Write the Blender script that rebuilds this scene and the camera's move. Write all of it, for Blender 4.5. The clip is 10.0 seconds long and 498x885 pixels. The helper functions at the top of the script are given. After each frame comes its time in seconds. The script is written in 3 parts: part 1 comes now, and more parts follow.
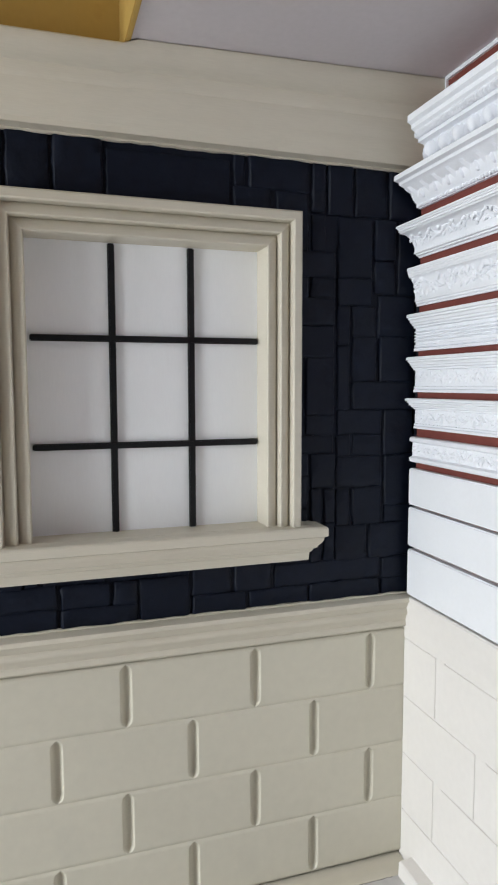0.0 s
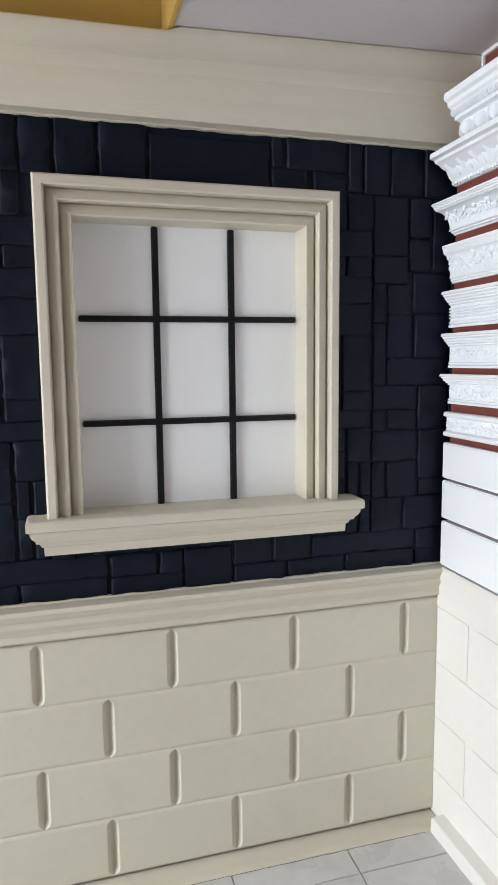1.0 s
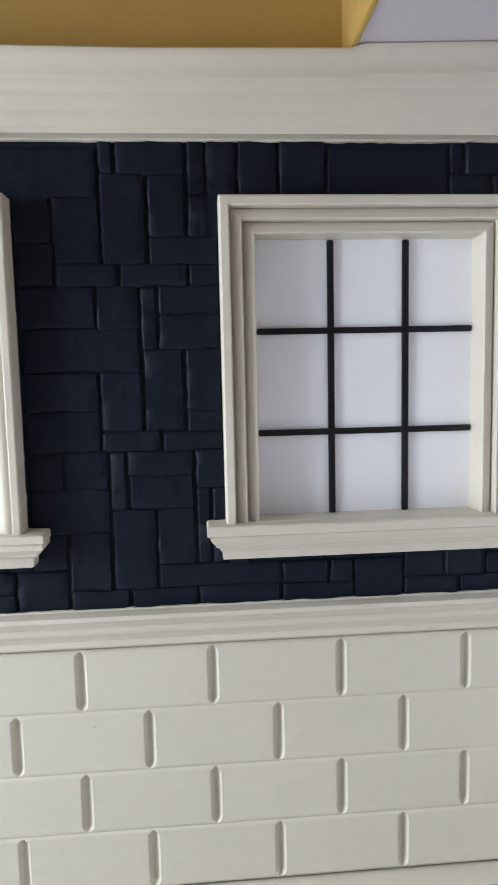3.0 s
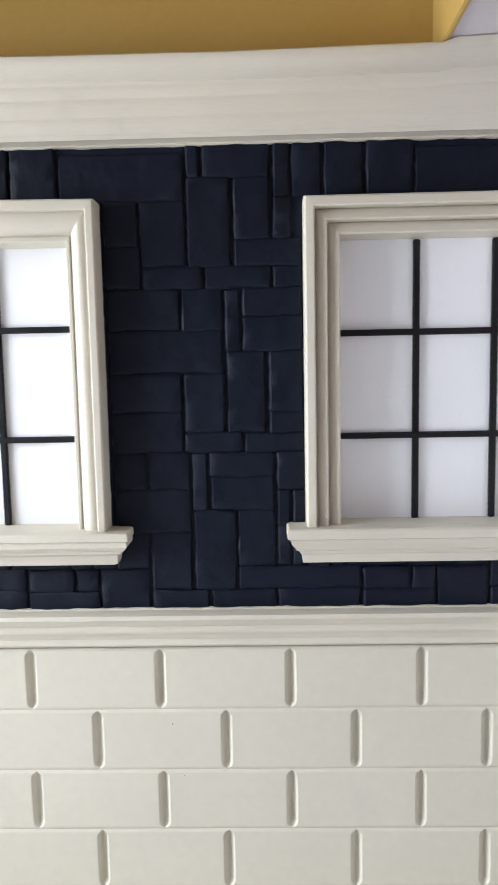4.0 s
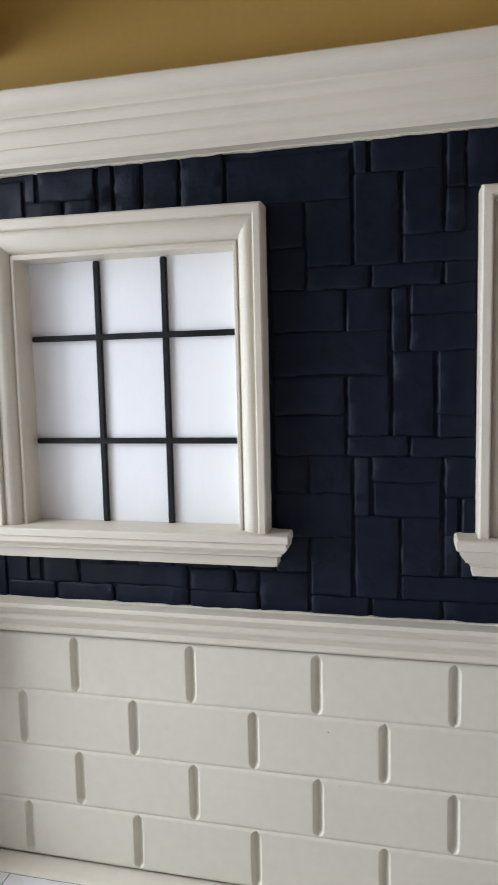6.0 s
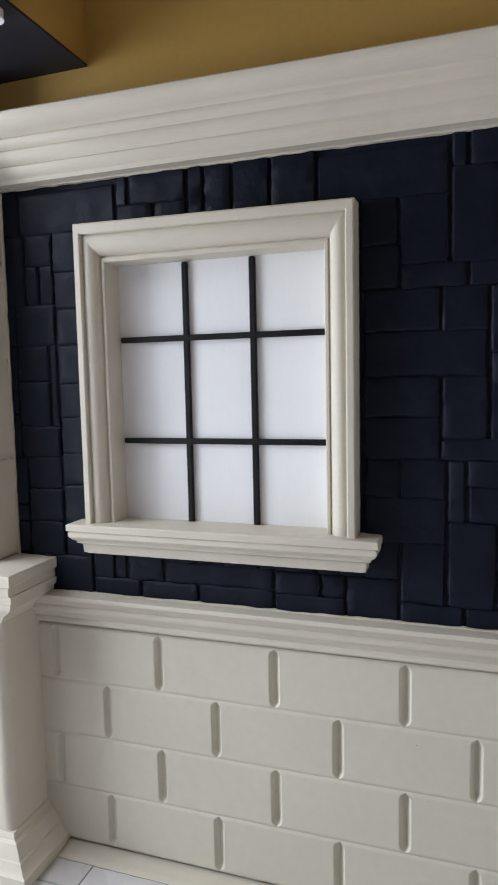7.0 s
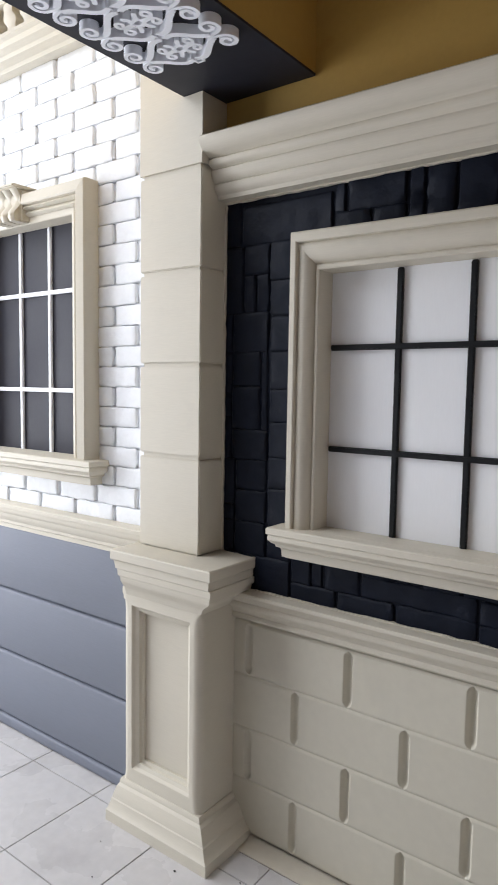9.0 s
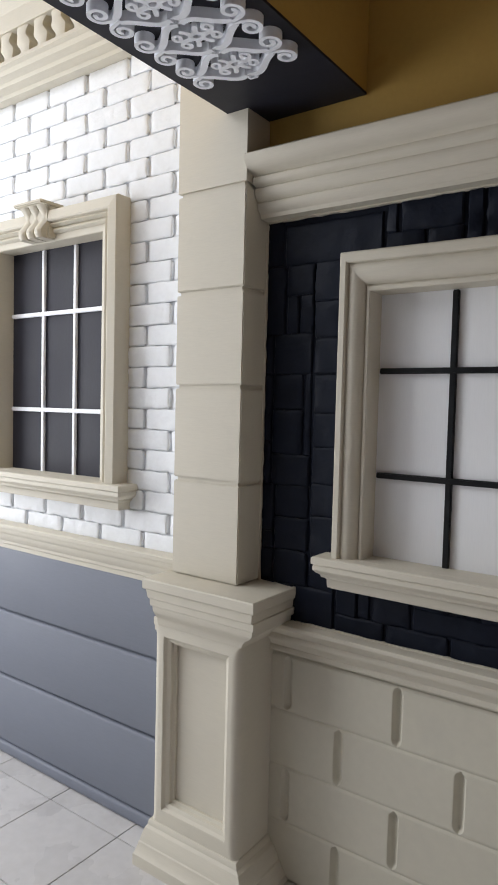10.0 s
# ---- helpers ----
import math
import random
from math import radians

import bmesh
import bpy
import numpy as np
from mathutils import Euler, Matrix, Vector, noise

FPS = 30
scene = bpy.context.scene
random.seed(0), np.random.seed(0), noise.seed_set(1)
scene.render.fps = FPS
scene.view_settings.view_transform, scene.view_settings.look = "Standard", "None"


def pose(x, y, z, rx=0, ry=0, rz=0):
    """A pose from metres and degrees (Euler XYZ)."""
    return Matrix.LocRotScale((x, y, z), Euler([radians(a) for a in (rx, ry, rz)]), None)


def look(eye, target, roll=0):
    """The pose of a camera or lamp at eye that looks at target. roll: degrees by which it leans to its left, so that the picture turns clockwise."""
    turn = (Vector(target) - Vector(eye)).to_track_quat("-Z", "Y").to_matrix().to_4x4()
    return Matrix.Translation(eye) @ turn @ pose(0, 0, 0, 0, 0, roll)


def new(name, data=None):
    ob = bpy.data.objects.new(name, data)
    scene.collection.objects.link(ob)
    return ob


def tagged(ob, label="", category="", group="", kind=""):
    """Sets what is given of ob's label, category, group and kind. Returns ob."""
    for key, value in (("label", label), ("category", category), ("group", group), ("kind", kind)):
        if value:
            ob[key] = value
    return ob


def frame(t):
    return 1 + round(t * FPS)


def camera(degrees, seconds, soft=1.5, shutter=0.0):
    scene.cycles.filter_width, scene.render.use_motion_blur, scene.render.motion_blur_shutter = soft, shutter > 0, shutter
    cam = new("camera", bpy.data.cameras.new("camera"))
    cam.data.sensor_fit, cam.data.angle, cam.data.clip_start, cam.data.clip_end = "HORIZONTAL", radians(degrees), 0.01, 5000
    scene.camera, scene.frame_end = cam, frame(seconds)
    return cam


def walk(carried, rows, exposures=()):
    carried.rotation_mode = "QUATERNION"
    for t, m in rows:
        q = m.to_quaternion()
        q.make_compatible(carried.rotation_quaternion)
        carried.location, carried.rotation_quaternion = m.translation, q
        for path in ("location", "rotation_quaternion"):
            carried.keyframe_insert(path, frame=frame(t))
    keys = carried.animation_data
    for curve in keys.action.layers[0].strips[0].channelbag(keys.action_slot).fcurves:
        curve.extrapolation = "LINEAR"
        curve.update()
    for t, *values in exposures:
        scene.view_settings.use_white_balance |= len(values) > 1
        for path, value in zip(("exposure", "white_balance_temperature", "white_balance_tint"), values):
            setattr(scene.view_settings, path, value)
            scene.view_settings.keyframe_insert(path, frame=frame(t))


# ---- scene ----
cam = camera(41.4, 10.0, shutter=0.4)
PATH = [
    (0, (-1.168, -1.975, 1.71), (-0.553, -0.08, 1.535), -0.1),
    (0.5, (-1.183, -2.014, 1.708), (-0.648, -0.101, 1.482), -0.4),
    (1, (-1.231, -2.04, 1.713), (-0.695, -0.128, 1.469), -0.6),
    (1.5, (-1.276, -2.05, 1.715), (-0.804, -0.123, 1.455), -1.2),
    (2, (-1.305, -2.049, 1.715), (-0.923, -0.101, 1.477), -1.2),
    (2.5, (-1.339, -2.045, 1.721), (-1.082, -0.073, 1.501), -1.3),
    (4, (-1.418, -2.032, 1.724), (-1.464, -0.043, 1.52), -1.1),
    (4.5, (-1.443, -2.024, 1.728), (-1.606, -0.039, 1.538), -1.2),
    (5, (-1.461, -2.021, 1.723), (-1.683, -0.043, 1.534), -1.2),
    (5.5, (-1.477, -2.009, 1.726), (-1.813, -0.047, 1.53), -1.3),
    (7, (-1.581, -1.99, 1.731), (-2.221, -0.104, 1.543), -1.2),
    (7.5, (-1.61, -1.976, 1.733), (-2.359, -0.134, 1.519), -1.4),
    (8, (-1.596, -1.967, 1.729), (-2.538, -0.216, 1.51), -1.0),
    (8.5, (-1.565, -1.957, 1.724), (-2.67, -0.3, 1.541), 0.1),
    (9, (-1.588, -1.939, 1.738), (-2.783, -0.344, 1.571), 0.9),
    (9.5, (-1.677, -1.952, 1.736), (-2.892, -0.371, 1.585), 1.2),
    (10, (-1.799, -1.99, 1.748), (-2.962, -0.366, 1.64), 1.4),
]
EXPOSURES = [(0, -0.56, 6450, 6), (1, -0.39, 6450, 6), (2.5, -0.39, 5950, 8), (4, -0.04, 6100, 9), (4.5, -0.11, 6050, 10), (5, -0.32, 6050, 10), (5.5, -0.42, 6050, 10), (7, -0.8, 6100, 10), (7.5, -0.89, 6050, 10), (8, -0.86, 6080, 10), (8.5, -0.86, 6100, 10), (9, -1.14, 6300, 11), (10, -1.52, 6450, 10)]
walk(cam, [(t, look(eye, target, roll)) for t, eye, target, roll in PATH], EXPOSURES)

# ---- world and lights ----
world = bpy.data.worlds.new("sky")
scene.world = world
world.use_nodes = True
wn = world.node_tree
sky = wn.nodes.new("ShaderNodeTexSky")
sky.sky_type, sky.sun_disc, sky.sun_elevation, sky.sun_rotation = "NISHITA", False, radians(50), radians(230)
wn.links.new(sky.outputs[0], wn.nodes["Background"].inputs[0])
wn.nodes["Background"].inputs[1].default_value = 0.1


def area_lamp(name, eye, target, sx, sy, watts, col):
    d = bpy.data.lights.new(name, "AREA")
    d.shape, d.size, d.size_y, d.energy, d.color = "RECTANGLE", sx, sy, watts, col
    ob = new(name, d)
    ob.matrix_world = look(eye, target)
    return ob


# daylight through the shop-front opening
area_lamp("daylight_left", (-7.45, -2.2, 1.75), (0, -2.2, 1.75), 2.9, 3.1, 545, (0.95, 0.97, 1.0))
# daylight through the roof light over the brick bay
area_lamp("daylight_roof", (-5.3, -2.0, 3.80), (-5.3, -2.0, 0), 2.6, 2.3, 185, (0.96, 0.98, 1.0))


# ---- materials ----
def material(name, col, rough=0.5, spread=0.06, scale=6.0, grain=60.0, bump=0.1, streak=None, spec=0.4, dist=0.002, vary=0.0, stain=None):
    m = bpy.data.materials.new(name)
    m.use_nodes = True
    n, l = m.node_tree.nodes, m.node_tree.links
    b = n["Principled BSDF"]
    b.inputs["Specular IOR Level"].default_value = spec
    geo = n.new("ShaderNodeNewGeometry")
    mp = n.new("ShaderNodeMapping")
    l.new(geo.outputs["Position"], mp.inputs[0])
    if streak:
        mp.inputs["Scale"].default_value = streak
    big, fine = n.new("ShaderNodeTexNoise"), n.new("ShaderNodeTexNoise")
    big.inputs["Scale"].default_value, big.inputs["Detail"].default_value = scale, 6
    fine.inputs["Scale"].default_value, fine.inputs["Detail"].default_value = grain, 4
    l.new(geo.outputs["Position"], big.inputs[0])
    l.new(mp.outputs[0], fine.inputs[0])
    mixn = n.new("ShaderNodeMath")
    mixn.operation = "ADD"
    l.new(big.outputs[0], mixn.inputs[0])
    l.new(fine.outputs[0], mixn.inputs[1])
    ramp = n.new("ShaderNodeMapRange")
    ramp.inputs[1].default_value, ramp.inputs[2].default_value = 0.7, 1.3
    ramp.inputs[3].default_value, ramp.inputs[4].default_value = 1 - spread, 1 + spread
    l.new(mixn.outputs[0], ramp.inputs[0])
    hsv = n.new("ShaderNodeHueSaturation")
    hsv.inputs["Color"].default_value = (*col, 1)
    value = ramp.outputs[0]
    if vary:
        info = n.new("ShaderNodeObjectInfo")
        vr = n.new("ShaderNodeMapRange")
        vr.inputs[3].default_value, vr.inputs[4].default_value = 1 - vary, 1 + vary
        l.new(info.outputs["Random"], vr.inputs[0])
        mul = n.new("ShaderNodeMath")
        mul.operation = "MULTIPLY"
        l.new(value, mul.inputs[0])
        l.new(vr.outputs[0], mul.inputs[1])
        value = mul.outputs[0]
    l.new(value, hsv.inputs["Value"])
    colour = hsv.outputs[0]
    if stain:
        sp = n.new("ShaderNodeTexNoise")
        sp.inputs["Scale"].default_value, sp.inputs["Detail"].default_value = stain[1], 8
        l.new(geo.outputs["Position"], sp.inputs[0])
        sr = n.new("ShaderNodeMapRange")
        sr.inputs[1].default_value, sr.inputs[2].default_value, sr.inputs[4].default_value = stain[2], stain[2] + 0.12, stain[3]
        l.new(sp.outputs[0], sr.inputs[0])
        mx = n.new("ShaderNodeMixRGB")
        mx.inputs[2].default_value = (*stain[0], 1)
        l.new(sr.outputs[0], mx.inputs[0])
        l.new(colour, mx.inputs[1])
        colour = mx.outputs[0]
    l.new(colour, b.inputs["Base Color"])
    rr = n.new("ShaderNodeMapRange")
    rr.inputs[1].default_value, rr.inputs[2].default_value = 0.3, 0.7
    rr.inputs[3].default_value, rr.inputs[4].default_value = rough - 0.06, rough + 0.08
    l.new(big.outputs[0], rr.inputs[0])
    l.new(rr.outputs[0], b.inputs["Roughness"])
    bp = n.new("ShaderNodeBump")
    bp.inputs["Strength"].default_value, bp.inputs["Distance"].default_value = bump, dist
    l.new(mixn.outputs[0], bp.inputs["Height"])
    l.new(bp.outputs[0], b.inputs["Normal"])
    return m


CREAM = material("cream_paint", (0.625, 0.583, 0.488), 0.5, 0.035, 3, 40, 0.12, (0.6, 1, 9), stain=((0.5, 0.47, 0.4), 7, 0.62, 0.25))
BLOCK = material("cream_block_paint", (0.618, 0.586, 0.488), 0.5, 0.03, 2.5, 30, 0.15, vary=0.015, stain=((0.52, 0.5, 0.43), 5, 0.6, 0.25))
WHITE = material("white_gloss_paint", (0.88, 0.90, 0.95), 0.45, 0.015, 8, 80, 0.1)
FOAM = material("white_foam", (0.87, 0.89, 0.945), 0.6, 0.02, 12, 160, 0.2)
BOARD = material("white_window_board", (0.905, 0.915, 0.935), 0.55, 0.02, 3, 50, 0.08, (9, 1, 0.6))
SIDE = material("white_side_block", (0.82, 0.79, 0.765), 0.5, 0.02, 3, 40, 0.1)
NAVY = material("navy_stone_paint", (0.0052, 0.0081, 0.0178), 0.5, 0.16, 12, 28, 0.7, dist=0.004, vary=0.05, stain=((0.010, 0.013, 0.022), 16, 0.6, 0.35), spec=0.18)
SOFFIT = material("navy_soffit_paint", (0.012, 0.013, 0.022), 0.55, 0.12, 5, 60, 0.1)
BLACK = material("black_bar_paint", (0.008, 0.009, 0.011), 0.35, 0.1, 20, 90, 0.1)
PANE = material("dark_window_board", (0.034, 0.034, 0.046), 0.55, 0.12, 4, 60, 0.1, (9, 1, 0.8), spec=0.2)
RED = material("red_brown_backing", (0.19, 0.052, 0.042), 0.6, 0.1, 6, 60, 0.15)
YELLOW = material("yellow_wall_paint", (0.48, 0.315, 0.085), 0.6, 0.04, 2.5, 50, 0.12, stain=((0.36, 0.2, 0.04), 6, 0.63, 0.45))
CEIL = material("lilac_grey_ceiling", (0.62, 0.58, 0.60), 0.7, 0.03, 2, 60, 0.1)
BRICK = material("white_brick_paint", (0.85, 0.87, 0.90), 0.5, 0.03, 16, 45, 0.45, dist=0.005, vary=0.02)
MORTAR = material("white_mortar", (0.83, 0.85, 0.88), 0.7, 0.04, 16, 90, 0.4)
SIDING = material("grey_siding_paint", (0.198, 0.214, 0.258), 0.58, 0.04, 3, 50, 0.12, (0.5, 1, 8), spec=0.25)
TILE = material("marbled_floor_tile", (0.60, 0.585, 0.58), 0.28, 0.06, 3.5, 25, 0.04, vary=0.03, stain=((0.42, 0.40, 0.40), 5, 0.56, 0.4))
GROUT = material("floor_grout", (0.22, 0.21, 0.2), 0.8, 0.1, 20, 90, 0.2)
SHELL = material("plain_wall_paint", (0.12, 0.115, 0.11), 0.7, 0.04, 2, 40, 0.1)
SPECK = material("dark_speck", (0.05, 0.045, 0.04), 0.7)


# ---- building helpers ----
def part(name, bm, mat, parent=None, label="", smooth=None):
    me = bpy.data.meshes.new(name)
    bmesh.ops.recalc_face_normals(bm, faces=bm.faces)
    bm.to_mesh(me)
    bm.free()
    me.materials.append(mat)
    if smooth:
        me.shade_smooth()
        me.set_sharp_from_angle(angle=radians(smooth))
    ob = new(name, me)
    if parent:
        ob.parent = parent
    if label:
        ob["label"] = label
    return ob


def thing(name, label, category, at=(0, 0, 0), group=""):
    e = new(name)
    e.empty_display_size = 0.05
    return tagged(e, label, category, group)


def add_box(bm, x0, x1, y0, y1, z0, z1, bevel=0.0):
    r = bmesh.ops.create_cube(bm, size=1, matrix=Matrix.Translation(((x0 + x1) / 2, (y0 + y1) / 2, (z0 + z1) / 2)) @ Matrix.Diagonal((x1 - x0, y1 - y0, z1 - z0, 1)))
    if bevel:
        es = list({e for v in r["verts"] for e in v.link_edges})
        bmesh.ops.bevel(bm, geom=es, offset=bevel, segments=2, affect="EDGES")
    return bm


def box(x0, x1, y0, y1, z0, z1, bevel=0.0):
    return add_box(bmesh.new(), x0, x1, y0, y1, z0, z1, bevel)


def loft(bm, stations, closed=False, caps=True):
    rows = [[bm.verts.new(p) for p in st] for st in stations]
    n = len(rows)
    for i in range(n if closed else n - 1):
        a, b = rows[i], rows[(i + 1) % n]
        for k in range(len(a) - 1):
            bm.faces.new((a[k], a[k + 1], b[k + 1], b[k]))
    if caps and not closed:
        bm.faces.new(rows[0])
        bm.faces.new(rows[-1][::-1])
    return bm


def sweep(bm, path, profile, caps=True, closed=False):
    """A profile of (out, z) carried along a level path, out to the right of its way, with mitred corners."""
    st, n = [], len(path)
    for i in range(n):
        p = Vector(path[i])
        dirs = []
        if i > 0 or closed:
            dirs.append((p - Vector(path[i - 1])).normalized())
        if i < n - 1 or closed:
            dirs.append((Vector(path[(i + 1) % n]) - p).normalized())
        ns = [Vector((d.y, -d.x)) for d in dirs]
        m = ns[0] if len(ns) == 1 else (ns[0] + ns[1]) / (1 + ns[0].dot(ns[1]))
        st.append([(p.x + m.x * o, p.y + m.y * o, z) for o, z in profile])
    return loft(bm, st, closed, caps)


def frame_sweep(bm, x0, x1, z0, z1, profile, closed=False):
    """A profile of (out, y) carried round an opening: left jamb, head, right jamb, and the foot where it is closed."""
    pts = [(x0, z0, -1, -1 if closed else 0), (x0, z1, -1, 1), (x1, z1, 1, 1), (x1, z0, 1, -1 if closed else 0)]
    return loft(bm, [[(x + sx * o, y, z + sz * o) for o, y in profile] for x, z, sx, sz in pts], closed)


def wall_with_holes(x0, x1, z0, z1, y0, y1, holes):
    bm = bmesh.new()
    xs = sorted({x0, x1, *[v for h in holes for v in h[:2]]})
    zs = sorted({z0, z1, *[v for h in holes for v in h[2:]]})
    for a, b in zip(xs, xs[1:]):
        for c, d in zip(zs, zs[1:]):
            mx, mz = (a + b) / 2, (c + d) / 2
            if not any(h[0] < mx < h[1] and h[2] < mz < h[3] for h in holes):
                add_box(bm, a, b, y0, y1, c, d)
    bmesh.ops.remove_doubles(bm, verts=bm.verts, dist=1e-5)
    return bm


def mesh_of(bm, name, mat, smooth=40):
    bmesh.ops.recalc_face_normals(bm, faces=bm.faces)
    me = bpy.data.meshes.new(name)
    bm.to_mesh(me)
    bm.free()
    me.materials.append(mat)
    me.shade_smooth()
    me.set_sharp_from_angle(angle=radians(smooth))
    return me


def piece(name, me, parent, loc, rz=0.0):
    ob = new(name, me)
    ob.parent = parent
    ob.location, ob.rotation_euler = loc, (0, 0, radians(rz))
    return ob


def structure(ob, label="", category=""):
    return tagged(ob, label, category, kind="structure")


# ---- the room's shell ----
XC = 0.046            # face of the side dado, at the corner
DADO_TOP, RAIL_TOP = 0.862, 0.985
WIN_A = (-1.186, -0.481, 1.255, 2.130)
WIN_B = (-2.735, -1.998, 1.250, 2.128)
WIN_C = (-4.645, -3.918, 1.415, 2.455)

floor = structure(part("floor", box(-7.6, 0.2, -4.7, 0.15, -0.12, -0.004), GROUT), "pale marbled ceramic tile floor with thin dark joints", "floor")
wall_dark = structure(part("wall_north_dark", wall_with_holes(-3.2, 0.2, DADO_TOP, 2.60, 0.0115, 0.16, [WIN_A, WIN_B]), NAVY), "navy painted faux stone wall panel", "wall")
wall_dado = structure(part("wall_north_dado", box(-3.2, 0.2, 0.0215, 0.16, 0, DADO_TOP), BLOCK), "cream painted block dado below the dark stone", "wall")
wall_yellow = structure(part("wall_north_yellow", box(-3.3, 0.2, 0.0, 0.16, 2.60, 3.76), YELLOW), "yellow painted plaster wall above the cornice", "wall")
wall_brick = structure(part("wall_north_brick", wall_with_holes(-7.6, -3.3, 1.05, 3.76, -0.0545, 0.16, [WIN_C]), MORTAR), "white painted brick wall", "wall")
wall_siding = structure(part("wall_north_siding", box(-7.6, -3.3, -0.07, 0.16, 0, 1.05), SIDING), "blue-grey painted board siding dado", "wall")
wall_right = structure(part("wall_east", box(0.1, 0.22, -4.7, 0.16, 0, 3.76), SHELL), "side wall behind the moulding display", "wall")
backing = structure(part("wall_east_backing", box(0.062, 0.1, -3.2, -0.03, RAIL_TOP - 0.02, 2.66), RED), "red-brown backing board of the moulding display", "wall")
structure(part("trim_backing_edge", add_box(box(0.054, 0.0625, -3.2, -0.158, 2.635, 2.6465), 0.054, 0.0625, -0.166, -0.158, 2.60, 2.635), WHITE), "thin white sealant round the red backing board", "trim")
side_dado = structure(part("wall_east_dado", box(XC + 0.0035, 0.1, -3.2, 0.013, 0, DADO_TOP), SIDE), "white side dado with fine block joints", "wall")
wall_south = structure(part("wall_south", box(-7.6, 0.22, -4.72, -4.6, 0, 3.76), SHELL), "plain wall behind the camera", "wall")
bm = bmesh.new()
for y0, y1, z0, z1 in ((-4.6, -3.7, 0, 3.76), (-0.7, 0.16, 0, 3.76), (-3.7, -0.7, 3.3, 3.76), (-3.7, -0.7, 0, 0.1)):
    add_box(bm, -7.72, -7.6, y0, y1, z0, z1)
structure(part("wall_west", bm, SHELL), "plain wall with a shop-front opening", "wall")
bm = bmesh.new()
for x0, x1, y0, y1 in ((-7.7, -6.65, -4.7, 0.16), (-3.95, -0.905, -4.7, 0.16), (-6.65, -3.95, -4.7, -3.2), (-6.65, -3.95, -0.75, 0.16)):
    add_box(bm, x0, x1, y0, y1, 3.76, 3.86)
structure(part("ceiling", bm, CEIL), "high grey ceiling", "ceiling")
RISE = 0.03          # the low ceiling climbs a little towards the corner
structure(part("ceiling_low", loft(bmesh.new(), [[(-0.9, y, 2.618), (0.1, y, 2.618 + RISE), (0.1, y, 2.70), (-0.9, y, 2.70), (-0.9, y, 2.618)][:4] + [(-0.9, y, 2.618)] for y in (-4.6, 0.0)], caps=False), CEIL), "low lilac-grey ceiling by the corner", "ceiling")
structure(part("wall_bulkhead", box(-0.91, 0.1, -4.6, -0.001, 2.663, 3.86), YELLOW), "yellow painted face of the dropped ceiling", "wall")
structure(part("trim_ceiling_edge", box(-0.915, -0.9, -4.6, 0.0, 2.611, 2.672, 0.003), YELLOW), "yellow painted edge of the dropped ceiling", "trim")

# beam over the column, with its dark underside
BX0, BX1, BZ = -3.253, -2.79, 2.77
structure(part("beam", box(BX0, BX1, -4.6, 0.001, BZ + 0.004, 3.76), YELLOW), "yellow painted ceiling beam", "beam")
structure(part("beam_soffit", box(BX0 - 0.002, BX1 + 0.002, -4.6, -0.003, BZ - 0.004, BZ + 0.004), SOFFIT), "navy painted underside of the beam", "beam")


# ---- trims along the walls ----
RAIL = [(-0.01, 0.985), (0.042, 0.985), (0.053, 0.982), (0.055, 0.976), (0.054, 0.968), (0.047, 0.962), (0.043, 0.954), (0.035, 0.946), (0.030, 0.940), (0.033, 0.934),
        (0.034, 0.924), (0.029, 0.915), (0.022, 0.910), (0.017, 0.900), (0.012, 0.891), (0.015, 0.886), (0.015, 0.874), (0.010, 0.867), (-0.01, 0.867)]
rail = structure(part("trim_dado_rail", sweep(bmesh.new(), [(-3.13, 0.0), (XC - 0.054, 0.0), (XC - 0.0, 0.0)], RAIL), CREAM, smooth=35), "cream moulded dado rail", "moulding")
structure(part("trim_dado_rail_side", sweep(bmesh.new(), [(XC, 0.0), (XC, -3.2)], [(-0.01, 0.9845), (0.012, 0.9845), (0.016, 0.979), (0.014, 0.955), (0.009, 0.925), (0.004, 0.895), (0.002, 0.866), (-0.01, 0.8655)]), SIDE, smooth=35), "white moulded dado rail of the side wall", "moulding")
BASE = [(-0.015, 0.014), (0.002, 0.014), (0.022, 0.010), (0.048, 0.0085), (0.066, 0.0075), (0.075, 0.005), (0.077, 0.0), (-0.015, 0.0)]
structure(part("baseboard", sweep(bmesh.new(), [(-3.13, 0.0), (XC, 0.0)], BASE), CREAM, smooth=35), "cream moulded baseboard", "baseboard")
BASE2 = [(-0.01, 0.056), (0.046, 0.052), (0.051, 0.047), (0.053, 0.0), (-0.01, 0.0)]
structure(part("baseboard_side", sweep(bmesh.new(), [(XC, -0.078), (XC, -3.2)], BASE2), SIDE, smooth=35), "white baseboard of the side wall", "baseboard")
CORN = [(-0.02, 2.609), (0.150, 2.609), (0.157, 2.603), (0.157, 2.592), (0.150, 2.578), (0.136, 2.564), (0.119, 2.554), (0.1055, 2.549), (0.1026, 2.5445),
        (0.1030, 2.539), (0.101, 2.528), (0.096, 2.519), (0.0908, 2.515), (0.0884, 2.5105), (0.0888, 2.505), (0.086, 2.492), (0.079, 2.477), (0.0738, 2.469), (0.0712, 2.4645),
        (0.0714, 2.459), (0.067, 2.444), (0.057, 2.432), (0.050, 2.426), (0.046, 2.412), (-0.02, 2.410)]
